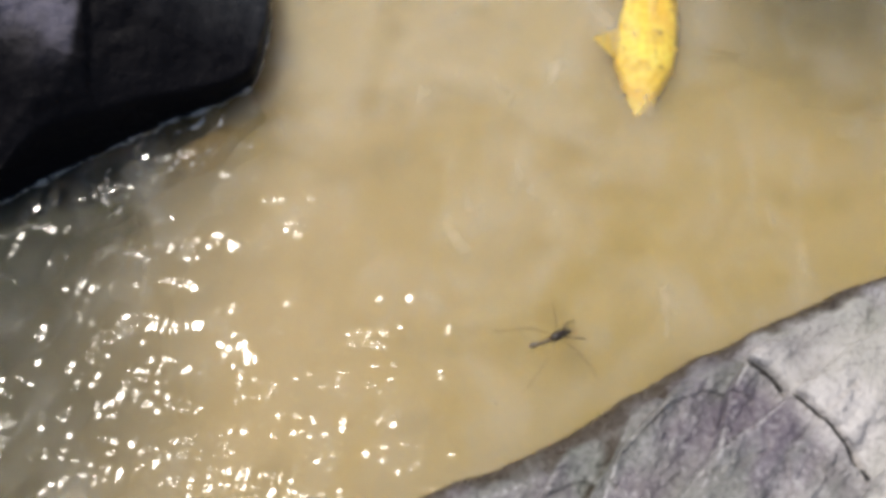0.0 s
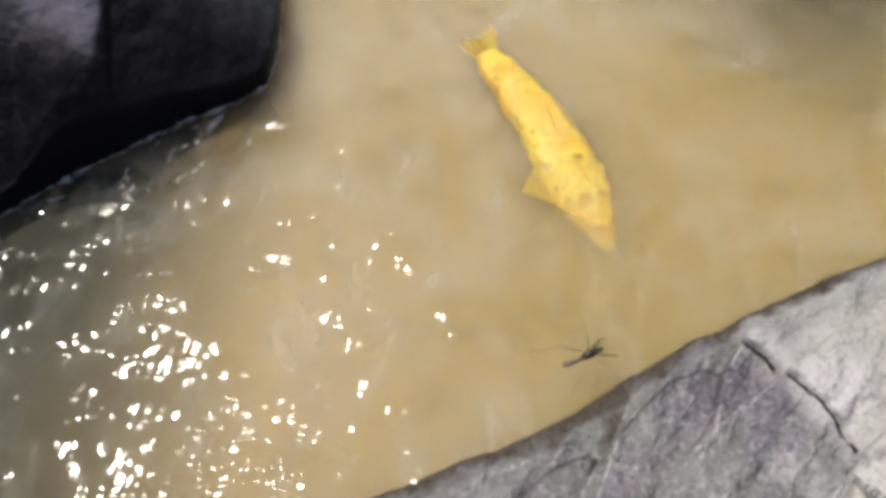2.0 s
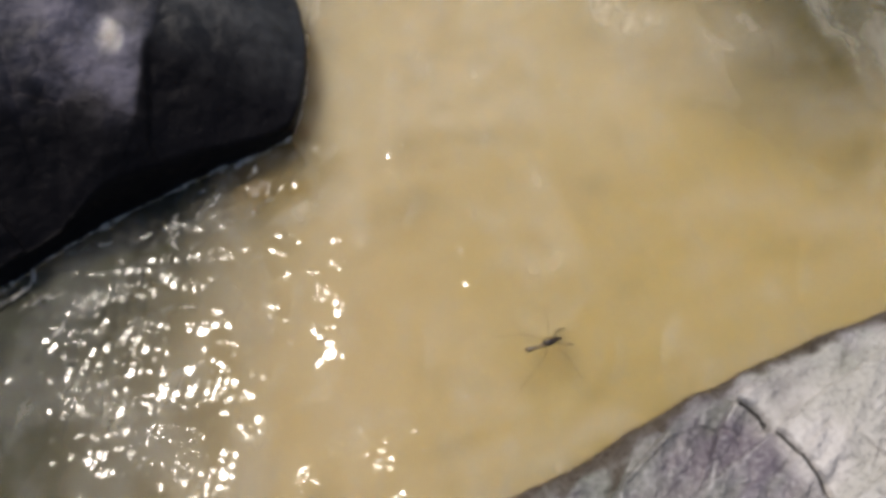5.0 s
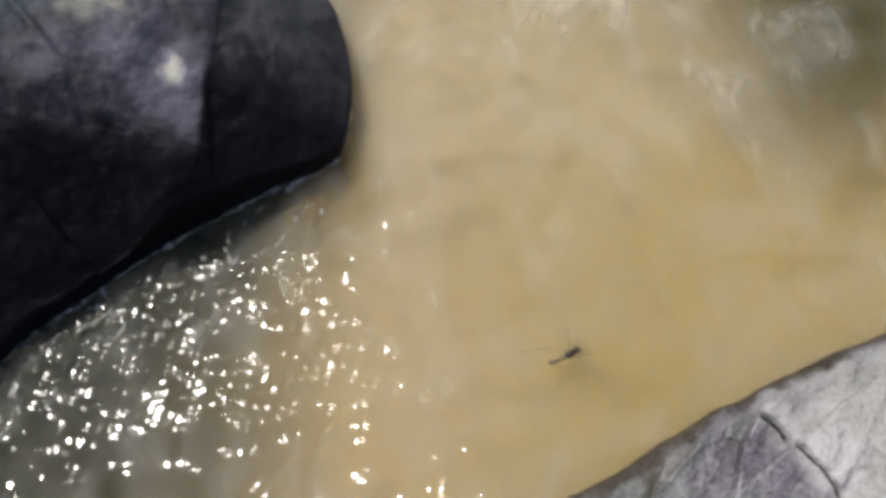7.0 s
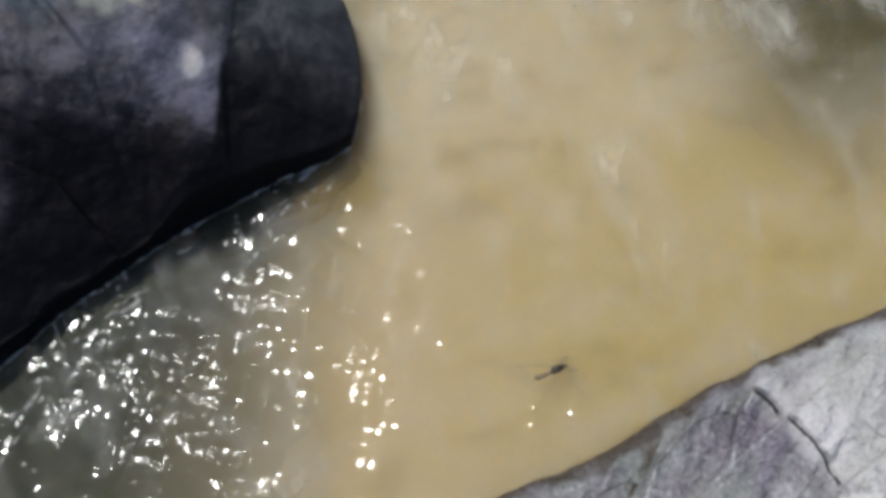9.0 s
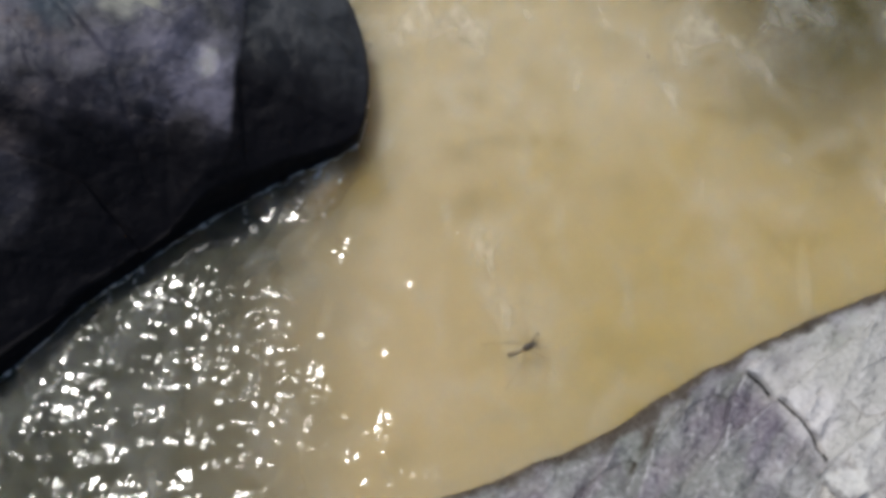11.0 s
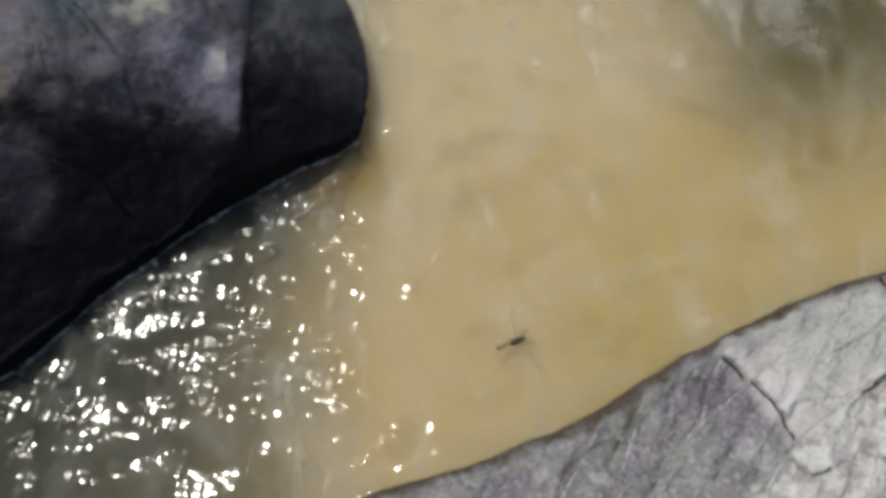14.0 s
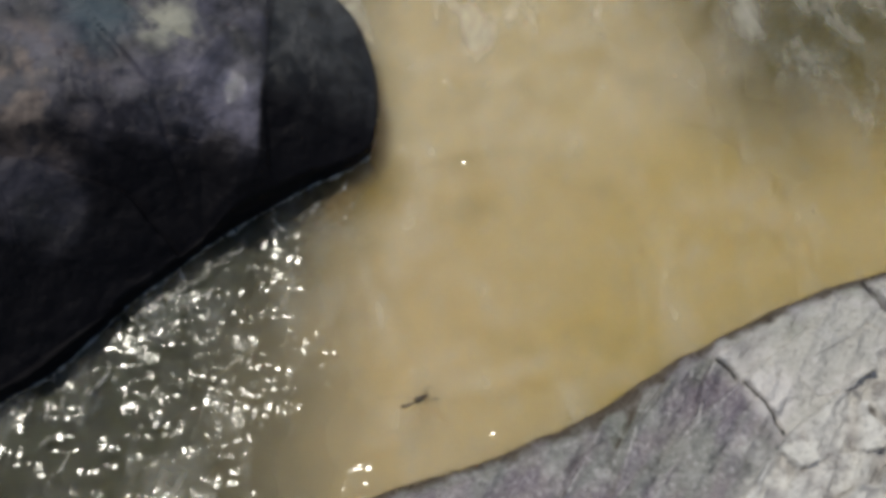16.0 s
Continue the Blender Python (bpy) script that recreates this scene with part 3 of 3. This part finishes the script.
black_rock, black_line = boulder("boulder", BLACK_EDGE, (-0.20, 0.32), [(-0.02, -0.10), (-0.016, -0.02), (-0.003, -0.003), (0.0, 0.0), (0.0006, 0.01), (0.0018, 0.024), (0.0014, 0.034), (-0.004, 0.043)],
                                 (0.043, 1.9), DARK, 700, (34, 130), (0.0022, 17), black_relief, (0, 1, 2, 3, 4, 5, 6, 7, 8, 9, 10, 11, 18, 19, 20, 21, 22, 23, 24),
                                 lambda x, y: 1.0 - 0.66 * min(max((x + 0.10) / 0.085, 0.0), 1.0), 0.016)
tagged(black_rock, "dark blue-black rounded boulder rising from muddy water", "rock")

def waterline(line, radius, parent):
    """The thin film that clings where water meets rock."""
    bm = bmesh.new()
    pts = [Vector(p) for p in line]
    rings = []
    for i, p in enumerate(pts):
        way = (pts[(i + 1) % len(pts)] - pts[i - 1]).normalized()
        side = Vector((way.y, -way.x, 0))
        r = radius * (0.25 + 1.9 * abs(noise.noise(p * 110)))
        rings.append([bm.verts.new(p + side * (r * 1.4 * math.cos(a)) + Vector((0, 0, r * math.sin(a)))) for a in (k * math.pi / 3 for k in range(6))])
    for a, b in zip(rings, rings[1:]):
        for k in range(6):
            bm.faces.new((a[k], a[(k + 1) % 6], b[(k + 1) % 6], b[k]))
    bmesh.ops.recalc_face_normals(bm, faces=bm.faces)
    return part("wet_rim", bm, FILM, parent, "thin film of water along the rock")


waterline(black_line, 0.0012, black_rock)


def shade_skirt(line, centre, parent):
    """Dark sheet for the boulder's shade and reflection, from the rock's foot down into the silt."""
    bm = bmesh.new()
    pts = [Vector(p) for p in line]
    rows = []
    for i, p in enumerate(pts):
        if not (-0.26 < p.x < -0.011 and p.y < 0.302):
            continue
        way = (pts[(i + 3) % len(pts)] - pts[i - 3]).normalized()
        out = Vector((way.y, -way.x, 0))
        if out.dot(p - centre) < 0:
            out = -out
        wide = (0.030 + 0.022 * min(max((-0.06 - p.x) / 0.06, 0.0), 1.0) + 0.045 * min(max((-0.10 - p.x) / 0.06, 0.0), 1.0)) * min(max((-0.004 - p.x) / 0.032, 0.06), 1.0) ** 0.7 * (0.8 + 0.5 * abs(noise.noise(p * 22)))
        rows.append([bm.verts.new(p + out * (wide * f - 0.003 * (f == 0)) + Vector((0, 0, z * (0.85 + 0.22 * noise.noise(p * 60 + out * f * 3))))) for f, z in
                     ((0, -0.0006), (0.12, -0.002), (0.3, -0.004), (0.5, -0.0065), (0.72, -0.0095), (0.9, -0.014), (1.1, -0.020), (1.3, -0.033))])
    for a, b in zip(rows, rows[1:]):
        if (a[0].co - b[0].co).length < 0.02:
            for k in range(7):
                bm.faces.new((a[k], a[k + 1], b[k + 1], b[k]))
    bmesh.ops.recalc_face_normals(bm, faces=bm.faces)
    return part("shade_fringe", bm, DARK_FOOT, parent, "dark green sheet for the boulder's shade under the waterline")


shade_skirt(black_line, Vector((-0.20, 0.32, 0)), black_rock)


def wavelet(where, turn, length, width):
    """A low crest of water that laps at the boulder."""
    bm = bmesh.new()
    bend, rows = random.uniform(-0.25, 0.25) * length, []
    for k in range(13):
        u = k / 12 * 2 - 1
        fade = (1 - u * u) ** 0.7 * (0.7 + 0.6 * abs(noise.noise(Vector((where.x * 300 + u * 3, where.y * 300, 0)))))
        y0 = bend * (u * u - 0.4) + 0.12 * length * noise.noise(Vector((u * 2.5, where.x * 200, where.y * 200)))
        rows.append([bm.verts.new((u * length / 2, y0 + w * width * fade, 0.0006 + h * width * fade - 0.0004)) for w, h in ((-0.6, 0), (-0.25, 0.28), (0.1, 0.4), (0.35, 0.22), (0.6, 0))])
    for a, b in zip(rows, rows[1:]):
        for k in range(4):
            bm.faces.new((a[k], b[k], b[k + 1], a[k + 1]))
    me = bpy.data.meshes.new("wavelet")
    bm.to_mesh(me)
    bm.free()
    me.materials.append(FILM)
    for p in me.polygons:
        p.use_smooth = True
    ob = new("wavelet", me)
    ob.matrix_world = pose(where.x, where.y, 0, 0, 0, turn)
    return tagged(ob, "thin grey crest of water lapping at the dark boulder", "wavelet", "wavelets along the boulder", "structure")


WAVELETS = []
for k in range(34):
    spot = random.uniform(0.0, 1.0)
    near = Vector((-0.03 - 0.18 * spot, 0.285 - 0.145 * spot, 0))
    away = Vector((0.65, -0.76, 0)) * (0.002 + 0.05 * random.random() ** 1.8)
    turn = 39 + random.uniform(-35, 35) if k % 3 else 100 + random.uniform(-30, 30)
    WAVELETS.append((wavelet(near + away, turn, random.uniform(0.008, 0.024), random.uniform(0.0010, 0.0026)), near + away, turn, random.uniform(0, 6.28), random.uniform(0.7, 1.5)))


# ---- golden fish ----
def golden_fish():
    fish = tagged(new("fish"), "golden yellow carp swimming just under the muddy water", "fish")
    front = [(0.067, 0, 0.0005, 0.0012, 0.0007), (0.0655, 0, 0.0005, 0.0024, 0.0018), (0.061, 0, 0.0005, 0.0050, 0.0038), (0.052, 0, 0, 0.0088, 0.0068),
             (0.040, 0, 0, 0.0124, 0.0094), (0.026, 0, 0, 0.0136, 0.0106), (0.012, 0, 0, 0.0134, 0.0107), (0.0, 0, 0, 0.0124, 0.0100), (-0.006, 0, 0, 0.009, 0.0080)]

    def uneven(bm, seed):
        for v in bm.verts:
            v.co.y += 0.0013 * noise.noise(Vector((v.co.x * 95, v.co.y * 60, seed))) + 0.0007 * noise.noise(Vector((v.co.x * 260, v.co.y * 90, seed)))
            v.co.z = v.co.z * 0.72 + 0.0006 * noise.noise(Vector((v.co.x * 120, v.co.y * 120, seed + 5)))
        return bm

    def finer(stations, steps=4):
        out = []
        for a, b in zip(stations, stations[1:]):
            out += [tuple(p + (q - p) * k / steps for p, q in zip(a, b)) for k in range(steps)]
        return out + [stations[-1]]

    part("trunk", uneven(ovals(finer(front), 28, 0.6), 1.0), SKIN, fish, "golden scaled trunk and head")
    rear = part("tail_stem", uneven(ovals(finer([(0.006, 0, 0, 0.0098, 0.0085), (0.0, 0, 0, 0.0122, 0.0097), (-0.014, 0, 0, 0.0114, 0.0090), (-0.029, 0, 0, 0.0100, 0.0078),
                                                 (-0.042, 0, 0, 0.0080, 0.0064), (-0.050, 0, 0, 0.0052, 0.0050)]), 20, 0.6), 4.0), SKIN, fish, "tapering golden tail stem")
    bm = bmesh.new()
    fan = []
    for k in range(13):
        a = radians(-38 + 76 * k / 12)
        reach = (0.018 - 0.006 * math.cos(a * 2.3) ** 6) * (0.92 + 0.16 * (k % 2))
        fan.append((bm.verts.new((-0.044, 0.0040 * math.sin(a), 0.004 * math.sin(a))), bm.verts.new((-0.044 - reach * math.cos(a), 0.85 * reach * math.sin(a), 0.004 + 0.15 * reach * math.sin(a)))))
    for (a, b), (c, d) in zip(fan, fan[1:]):
        bm.faces.new((a, b, d, c))
    bmesh.ops.solidify(bm, geom=bm.faces[:], thickness=0.0006)
    part("tail_fin", bm, FIN, rear, "thin yellow forked tail fin", True)
    bm = bmesh.new()
    ridge = [(bm.verts.new((x, 0, 0.0062)), bm.verts.new((x - 0.006, 0.0012 * k, 0.0072 + h * 0.15))) for k, (x, h) in
             enumerate(((0.022, 0.004), (0.014, 0.006), (0.006, 0.005), (-0.003, 0.003)))]
    for (a, b), (c, d) in zip(ridge, ridge[1:]):
        bm.faces.new((a, b, d, c))
    bmesh.ops.solidify(bm, geom=bm.faces[:], thickness=0.0006)
    part("dorsal_fin", bm, FIN, fish, "low yellow back fin", True)
    for s in (1, -1):
        bm = bmesh.new()
        root = [bm.verts.new((0.042 - 0.004 * k, s * 0.0092, 0.003)) for k in range(4)]
        tip = [bm.verts.new((0.029 - 0.004 * k, s * ((0.024 if s < 0 else 0.0135) - 0.004 * k), 0.0055 - 0.0010 * k)) for k in range(4)]
        for k in range(3):
            bm.faces.new((root[k], tip[k], tip[k + 1], root[k + 1]))
        bmesh.ops.solidify(bm, geom=bm.faces[:], thickness=0.0007)
        part("pectoral_fin", bm, FIN, fish, "pointed bright yellow side fin", True)
        bm = bmesh.new()
        root = [bm.verts.new((0.006 - 0.003 * k, s * 0.009, -0.0055)) for k in range(3)]
        tip = [bm.verts.new((-0.006 - 0.004 * k, s * (0.017 - 0.003 * k), -0.007)) for k in range(3)]
        for k in range(2):
            bm.faces.new((root[k], tip[k], tip[k + 1], root[k + 1]))
        bmesh.ops.solidify(bm, geom=bm.faces[:], thickness=0.0006)
        part("pelvic_fin", bm, FIN, fish, "small yellow belly fin", True)
        bm = bmesh.new()
        bmesh.ops.create_uvsphere(bm, u_segments=12, v_segments=8, radius=0.0009)
        bmesh.ops.translate(bm, verts=bm.verts, vec=(0.057, s * 0.0070, 0.0016))
        part("eye", bm, EYE_BLACK, fish, "small black eye")
    return fish, rear


fish, fish_rear = golden_fish()


# ---- water strider ----
def water_strider():
    bug = tagged(new("water_strider"), "dark brown water strider standing on the pond surface", "insect")
    part("abdomen", ovals([(-0.0092, 0.0009, 0.0026, 0.0003, 0.0003), (-0.0082, 0.0008, 0.0029, 0.0011, 0.0008), (-0.0066, 0.0004, 0.0031, 0.0010, 0.0008), (-0.0042, 0, 0.0033, 0.0006, 0.0007), (-0.0012, 0, 0.0035, 0.0010, 0.0009)], 12), PALE_CHITIN, bug, "paler brown abdomen")
    part("thorax", ovals([(-0.0016, 0, 0.0035, 0.0009, 0.0009), (0.0008, 0, 0.0038, 0.0017, 0.0012), (0.0034, 0, 0.0037, 0.0014, 0.0011), (0.0048, 0, 0.0035, 0.0007, 0.0007)], 12), CHITIN, bug)
    part("head", ovals([(0.0046, 0, 0.0035, 0.0007, 0.0006), (0.0058, 0, 0.0034, 0.0010, 0.0008), (0.0068, 0, 0.0032, 0.0005, 0.0005), (0.0072, 0, 0.0030, 0.0001, 0.0001)], 10), CHITIN, bug)
    for s in (1, -1):
        part("antenna", tube([(0.0066, s * 0.0004, 0.0034), (0.0085, s * 0.0012, 0.0040), (0.0112, s * 0.0016, 0.0034)], [0.00012, 0.0001, 0.00007], 6), LEG, bug)
        part("foreleg", tube([(0.0040, s * 0.0010, 0.0030), (0.0068, s * 0.0032, 0.0034), (0.0108, s * 0.0040, 0.0004)], [0.00045, 0.0004, 0.00026], 6), CHITIN, bug)
        part("middle_leg", tube([(0.0020, s * 0.0012, 0.0032), (0.0048, s * 0.0080, 0.0046), (0.0068, s * 0.0140, 0.0016), (0.0072, s * 0.0185, 0.0003)], [0.0002, 0.00014, 0.0001, 0.00007], 6), LEG, bug)
        part("hind_leg", tube([(0.0008, s * 0.0012, 0.0032), (-0.0065, s * 0.0068, 0.0048), (-0.0125, s * 0.0098, 0.0018), (-0.0175, s * 0.0122, 0.0003)], [0.0002, 0.00014, 0.0001, 0.00007], 6), LEG, bug)
    return bug


strider = water_strider()
darter = copy_thing(strider, pose(0.42, 0.56, 0.0004, 0, 0, -12))
for bug in (strider, darter):
    tagged(bug, group="water striders on the pond")


# ---- what moves ----
def motions():
    walk(water, [(0.0, pose(0.30, 0.35, 0)), (8.0, pose(0.04, 0.13, 0)), (16.0, pose(-0.22, -0.09, 0))])
    for ob, spot, turn, start, pace in WAVELETS:
        walk(ob, [(t / 2, pose(spot.x - 0.004 * math.sin(start + t * pace * 2.2) + 0.003 * math.sin(t * 1.7 + start), spot.y + 0.006 * math.sin(start + t * pace * 2.2), 0.00025 * math.sin(start * 2 + t * pace * 1.6),
                               0, 0, turn + 9 * math.sin(start + t * 1.3))) for t in range(33)])
    walk(fish, [(t, pose(x, y, z, 62 * min(max((t - 3.1) / 0.4, 0.0), 1.0), dip, turn)) for t, x, y, z, dip, turn in (
        (0.0, 0.1675, 0.3600, -0.0090, 0, -99), (0.5, 0.1525, 0.3560, -0.0090, 0, -78), (1.0, 0.1380, 0.3455, -0.0090, 0, -72), (1.2, 0.1342, 0.3383, -0.0090, 0, -71), (1.5, 0.1262, 0.3225, -0.0090, 0, -70),
        (1.7, 0.1190, 0.3050, -0.0092, 1, -69), (1.9, 0.1165, 0.2935, -0.0096, 2, -68), (2.1, 0.1158, 0.2747, -0.0108, 4, -67), (2.3, 0.1122, 0.2665, -0.0138, 7, -65),
        (2.5, 0.1040, 0.2440, -0.0157, 8, -67), (2.6, 0.0980, 0.2336, -0.0157, 7, -68), (2.8, 0.0917, 0.2197, -0.0152, 5.5, -65), (3.0, 0.0835, 0.1914, -0.0138, 0, -60),
        (3.1, 0.0740, 0.1810, -0.0138, 0, -55), (3.2, 0.0700, 0.1694, -0.0138, 3, -49), (3.4, 0.0600, 0.1544, -0.0142, 6, -28), (3.5, 0.0470, 0.1485, -0.0146, 6, -20), (3.6, 0.0530, 0.1200, -0.0200, 1, -18), (3.7, 0.066, 0.108, -0.040, 2, -30),
        (4.2, 0.10, 0.075, -0.048, 0, -38), (8.0, 0.11, 0.065, -0.050, 0, -42), (16.0, 0.115, 0.062, -0.050, 0, -40))])
    walk(fish_rear, [(t, pose(0, 0, 0, 0, 0, bend)) for t, bend in (
        (0.0, 14), (0.5, 6), (1.0, -4), (1.5, 8), (2.0, 10), (2.5, 6), (2.8, 4), (3.0, 2), (3.2, 5), (3.4, 6), (3.5, 8), (3.8, 4), (4.4, 0), (8.0, 4), (12.0, -4), (16.0, 0))])
    walk(strider, [(t, pose(x, y, 0.0004, 0, 0, turn - 12)) for t, x, y, turn in (
        (0, 0.1173, 0.1823, 39), (0.2, 0.1204, 0.1835, 36), (0.4, 0.1222, 0.1798, 42), (0.5, 0.1210, 0.1766, 37), (0.7, 0.1174, 0.1696, 41), (0.9, 0.1156, 0.1750, 38),
        (1, 0.1179, 0.1763, 43), (1.2, 0.1194, 0.1777, 40), (1.4, 0.1175, 0.1761, 39), (1.5, 0.1212, 0.1677, 36), (1.7, 0.1224, 0.1606, 42), (1.9, 0.1236, 0.1678, 37),
        (2, 0.1271, 0.1692, 41), (2.1, 0.1284, 0.1714, 38), (2.3, 0.1253, 0.1910, 43), (2.5, 0.1186, 0.1957, 40), (2.6, 0.1109, 0.1840, 39), (2.8, 0.1104, 0.1811, 36),
        (3, 0.1453, 0.1952, 42), (3.1, 0.1121, 0.1811, 37), (3.2, 0.0924, 0.1788, 41), (3.4, 0.0907, 0.2051, 38), (3.5, 0.0991, 0.2135, 43), (3.6, 0.1300, 0.2198, 40),
        (4.6, 0.1100, 0.2000, 38), (5.8, 0.1088, 0.1868, 39), (6, 0.1070, 0.1792, 36), (6.2, 0.0938, 0.1718, 42), (6.5, 0.0861, 0.1798, 37), (6.6, 0.0836, 0.1819, 41),
        (6.8, 0.0909, 0.1913, 38), (7, 0.1020, 0.1980, 43), (7.2, 0.0935, 0.1921, 40), (7.4, 0.0883, 0.1842, 39), (7.5, 0.0987, 0.1782, 36), (7.6, 0.1020, 0.1728, 42),
        (7.8, 0.1044, 0.1681, 37), (8, 0.1122, 0.1848, 41), (8.2, 0.1132, 0.1942, 38), (8.4, 0.1009, 0.1831, 43), (8.5, 0.0931, 0.1796, 40), (8.6, 0.0838, 0.1738, 39),
        (8.8, 0.0866, 0.1733, 36), (9, 0.0942, 0.1798, 42), (9.1, 0.1005, 0.1857, 37), (10.2, 0.0850, 0.1950, 41), (11.3, 0.0722, 0.1812, 41), (11.4, 0.0582, 0.2446, 38),
        (11.5, 0.0379, 0.2164, 43), (11.7, 0.0728, 0.2495, 40), (11.8, 0.1370, 0.2845, 39), (11.9, 0.1469, 0.2718, 36), (12, 0.1120, 0.2396, 42), (12.2, 0.0443, 0.1984, 37),
        (12.5, 0.0690, 0.2057, 41), (12.6, 0.0016, 0.1518, 38), (12.7, 0.0032, 0.1512, 43), (12.8, 0.0576, 0.2035, 40), (12.9, 0.0633, 0.1982, 39), (13, 0.0352, 0.1641, 36),
        (13.1, 0.0343, 0.1690, 42), (13.2, 0.0679, 0.2016, 37), (13.3, 0.0777, 0.2052, 41), (13.4, 0.0409, 0.1697, 38), (13.5, 0.0501, 0.1825, 43), (13.6, 0.0833, 0.2114, 40),
        (13.7, 0.0792, 0.2033, 39), (13.8, 0.0685, 0.1590, 36), (13.9, 0.1307, 0.1568, 42), (14, 0.0774, 0.1795, 37), (14.1, 0.0332, 0.2277, 41), (14.2, -0.0132, 0.2506, 38),
        (14.3, 0.0058, 0.2347, 43), (14.4, 0.0549, 0.2368, 40), (14.5, 0.0264, 0.2015, 39), (14.6, 0.0179, 0.1609, 36), (14.7, 0.0654, 0.1370, 42), (14.8, 0.0284, 0.1458, 37),
        (14.9, 0.0383, 0.1998, 41), (15, 0.1029, 0.2037, 38), (15.1, 0.1407, 0.1898, 43), (15.2, 0.0794, 0.1752, 40), (15.3, 0.0496, 0.1993, 39), (15.4, 0.0135, 0.2448, 36),
        (15.5, -0.0137, 0.2123, 42), (15.6, 0.0867, 0.2036, 37), (15.7, 0.1440, 0.1897, 41), (15.9, 0.0467, 0.1600, 38), (16, 0.0226, 0.1491, 43))])
    walk(darter, [(0.0, pose(0.42, 0.56, 0.0004, 0, 0, -12)), (12.7, pose(0.42, 0.56, 0.0004, 0, 0, -12)), (12.9, pose(0.34, 0.48, 0.0004, 0, 0, -12)), (13.0, pose(0.1908, 0.3838, 0.0004, 0, 0, -8)),
                  (13.1, pose(0.34, 0.50, 0.0004, 0, 0, -12)), (13.3, pose(0.44, 0.58, 0.0004, 0, 0, -12)), (16.0, pose(0.44, 0.58, 0.0004, 0, 0, -12))])


motions()
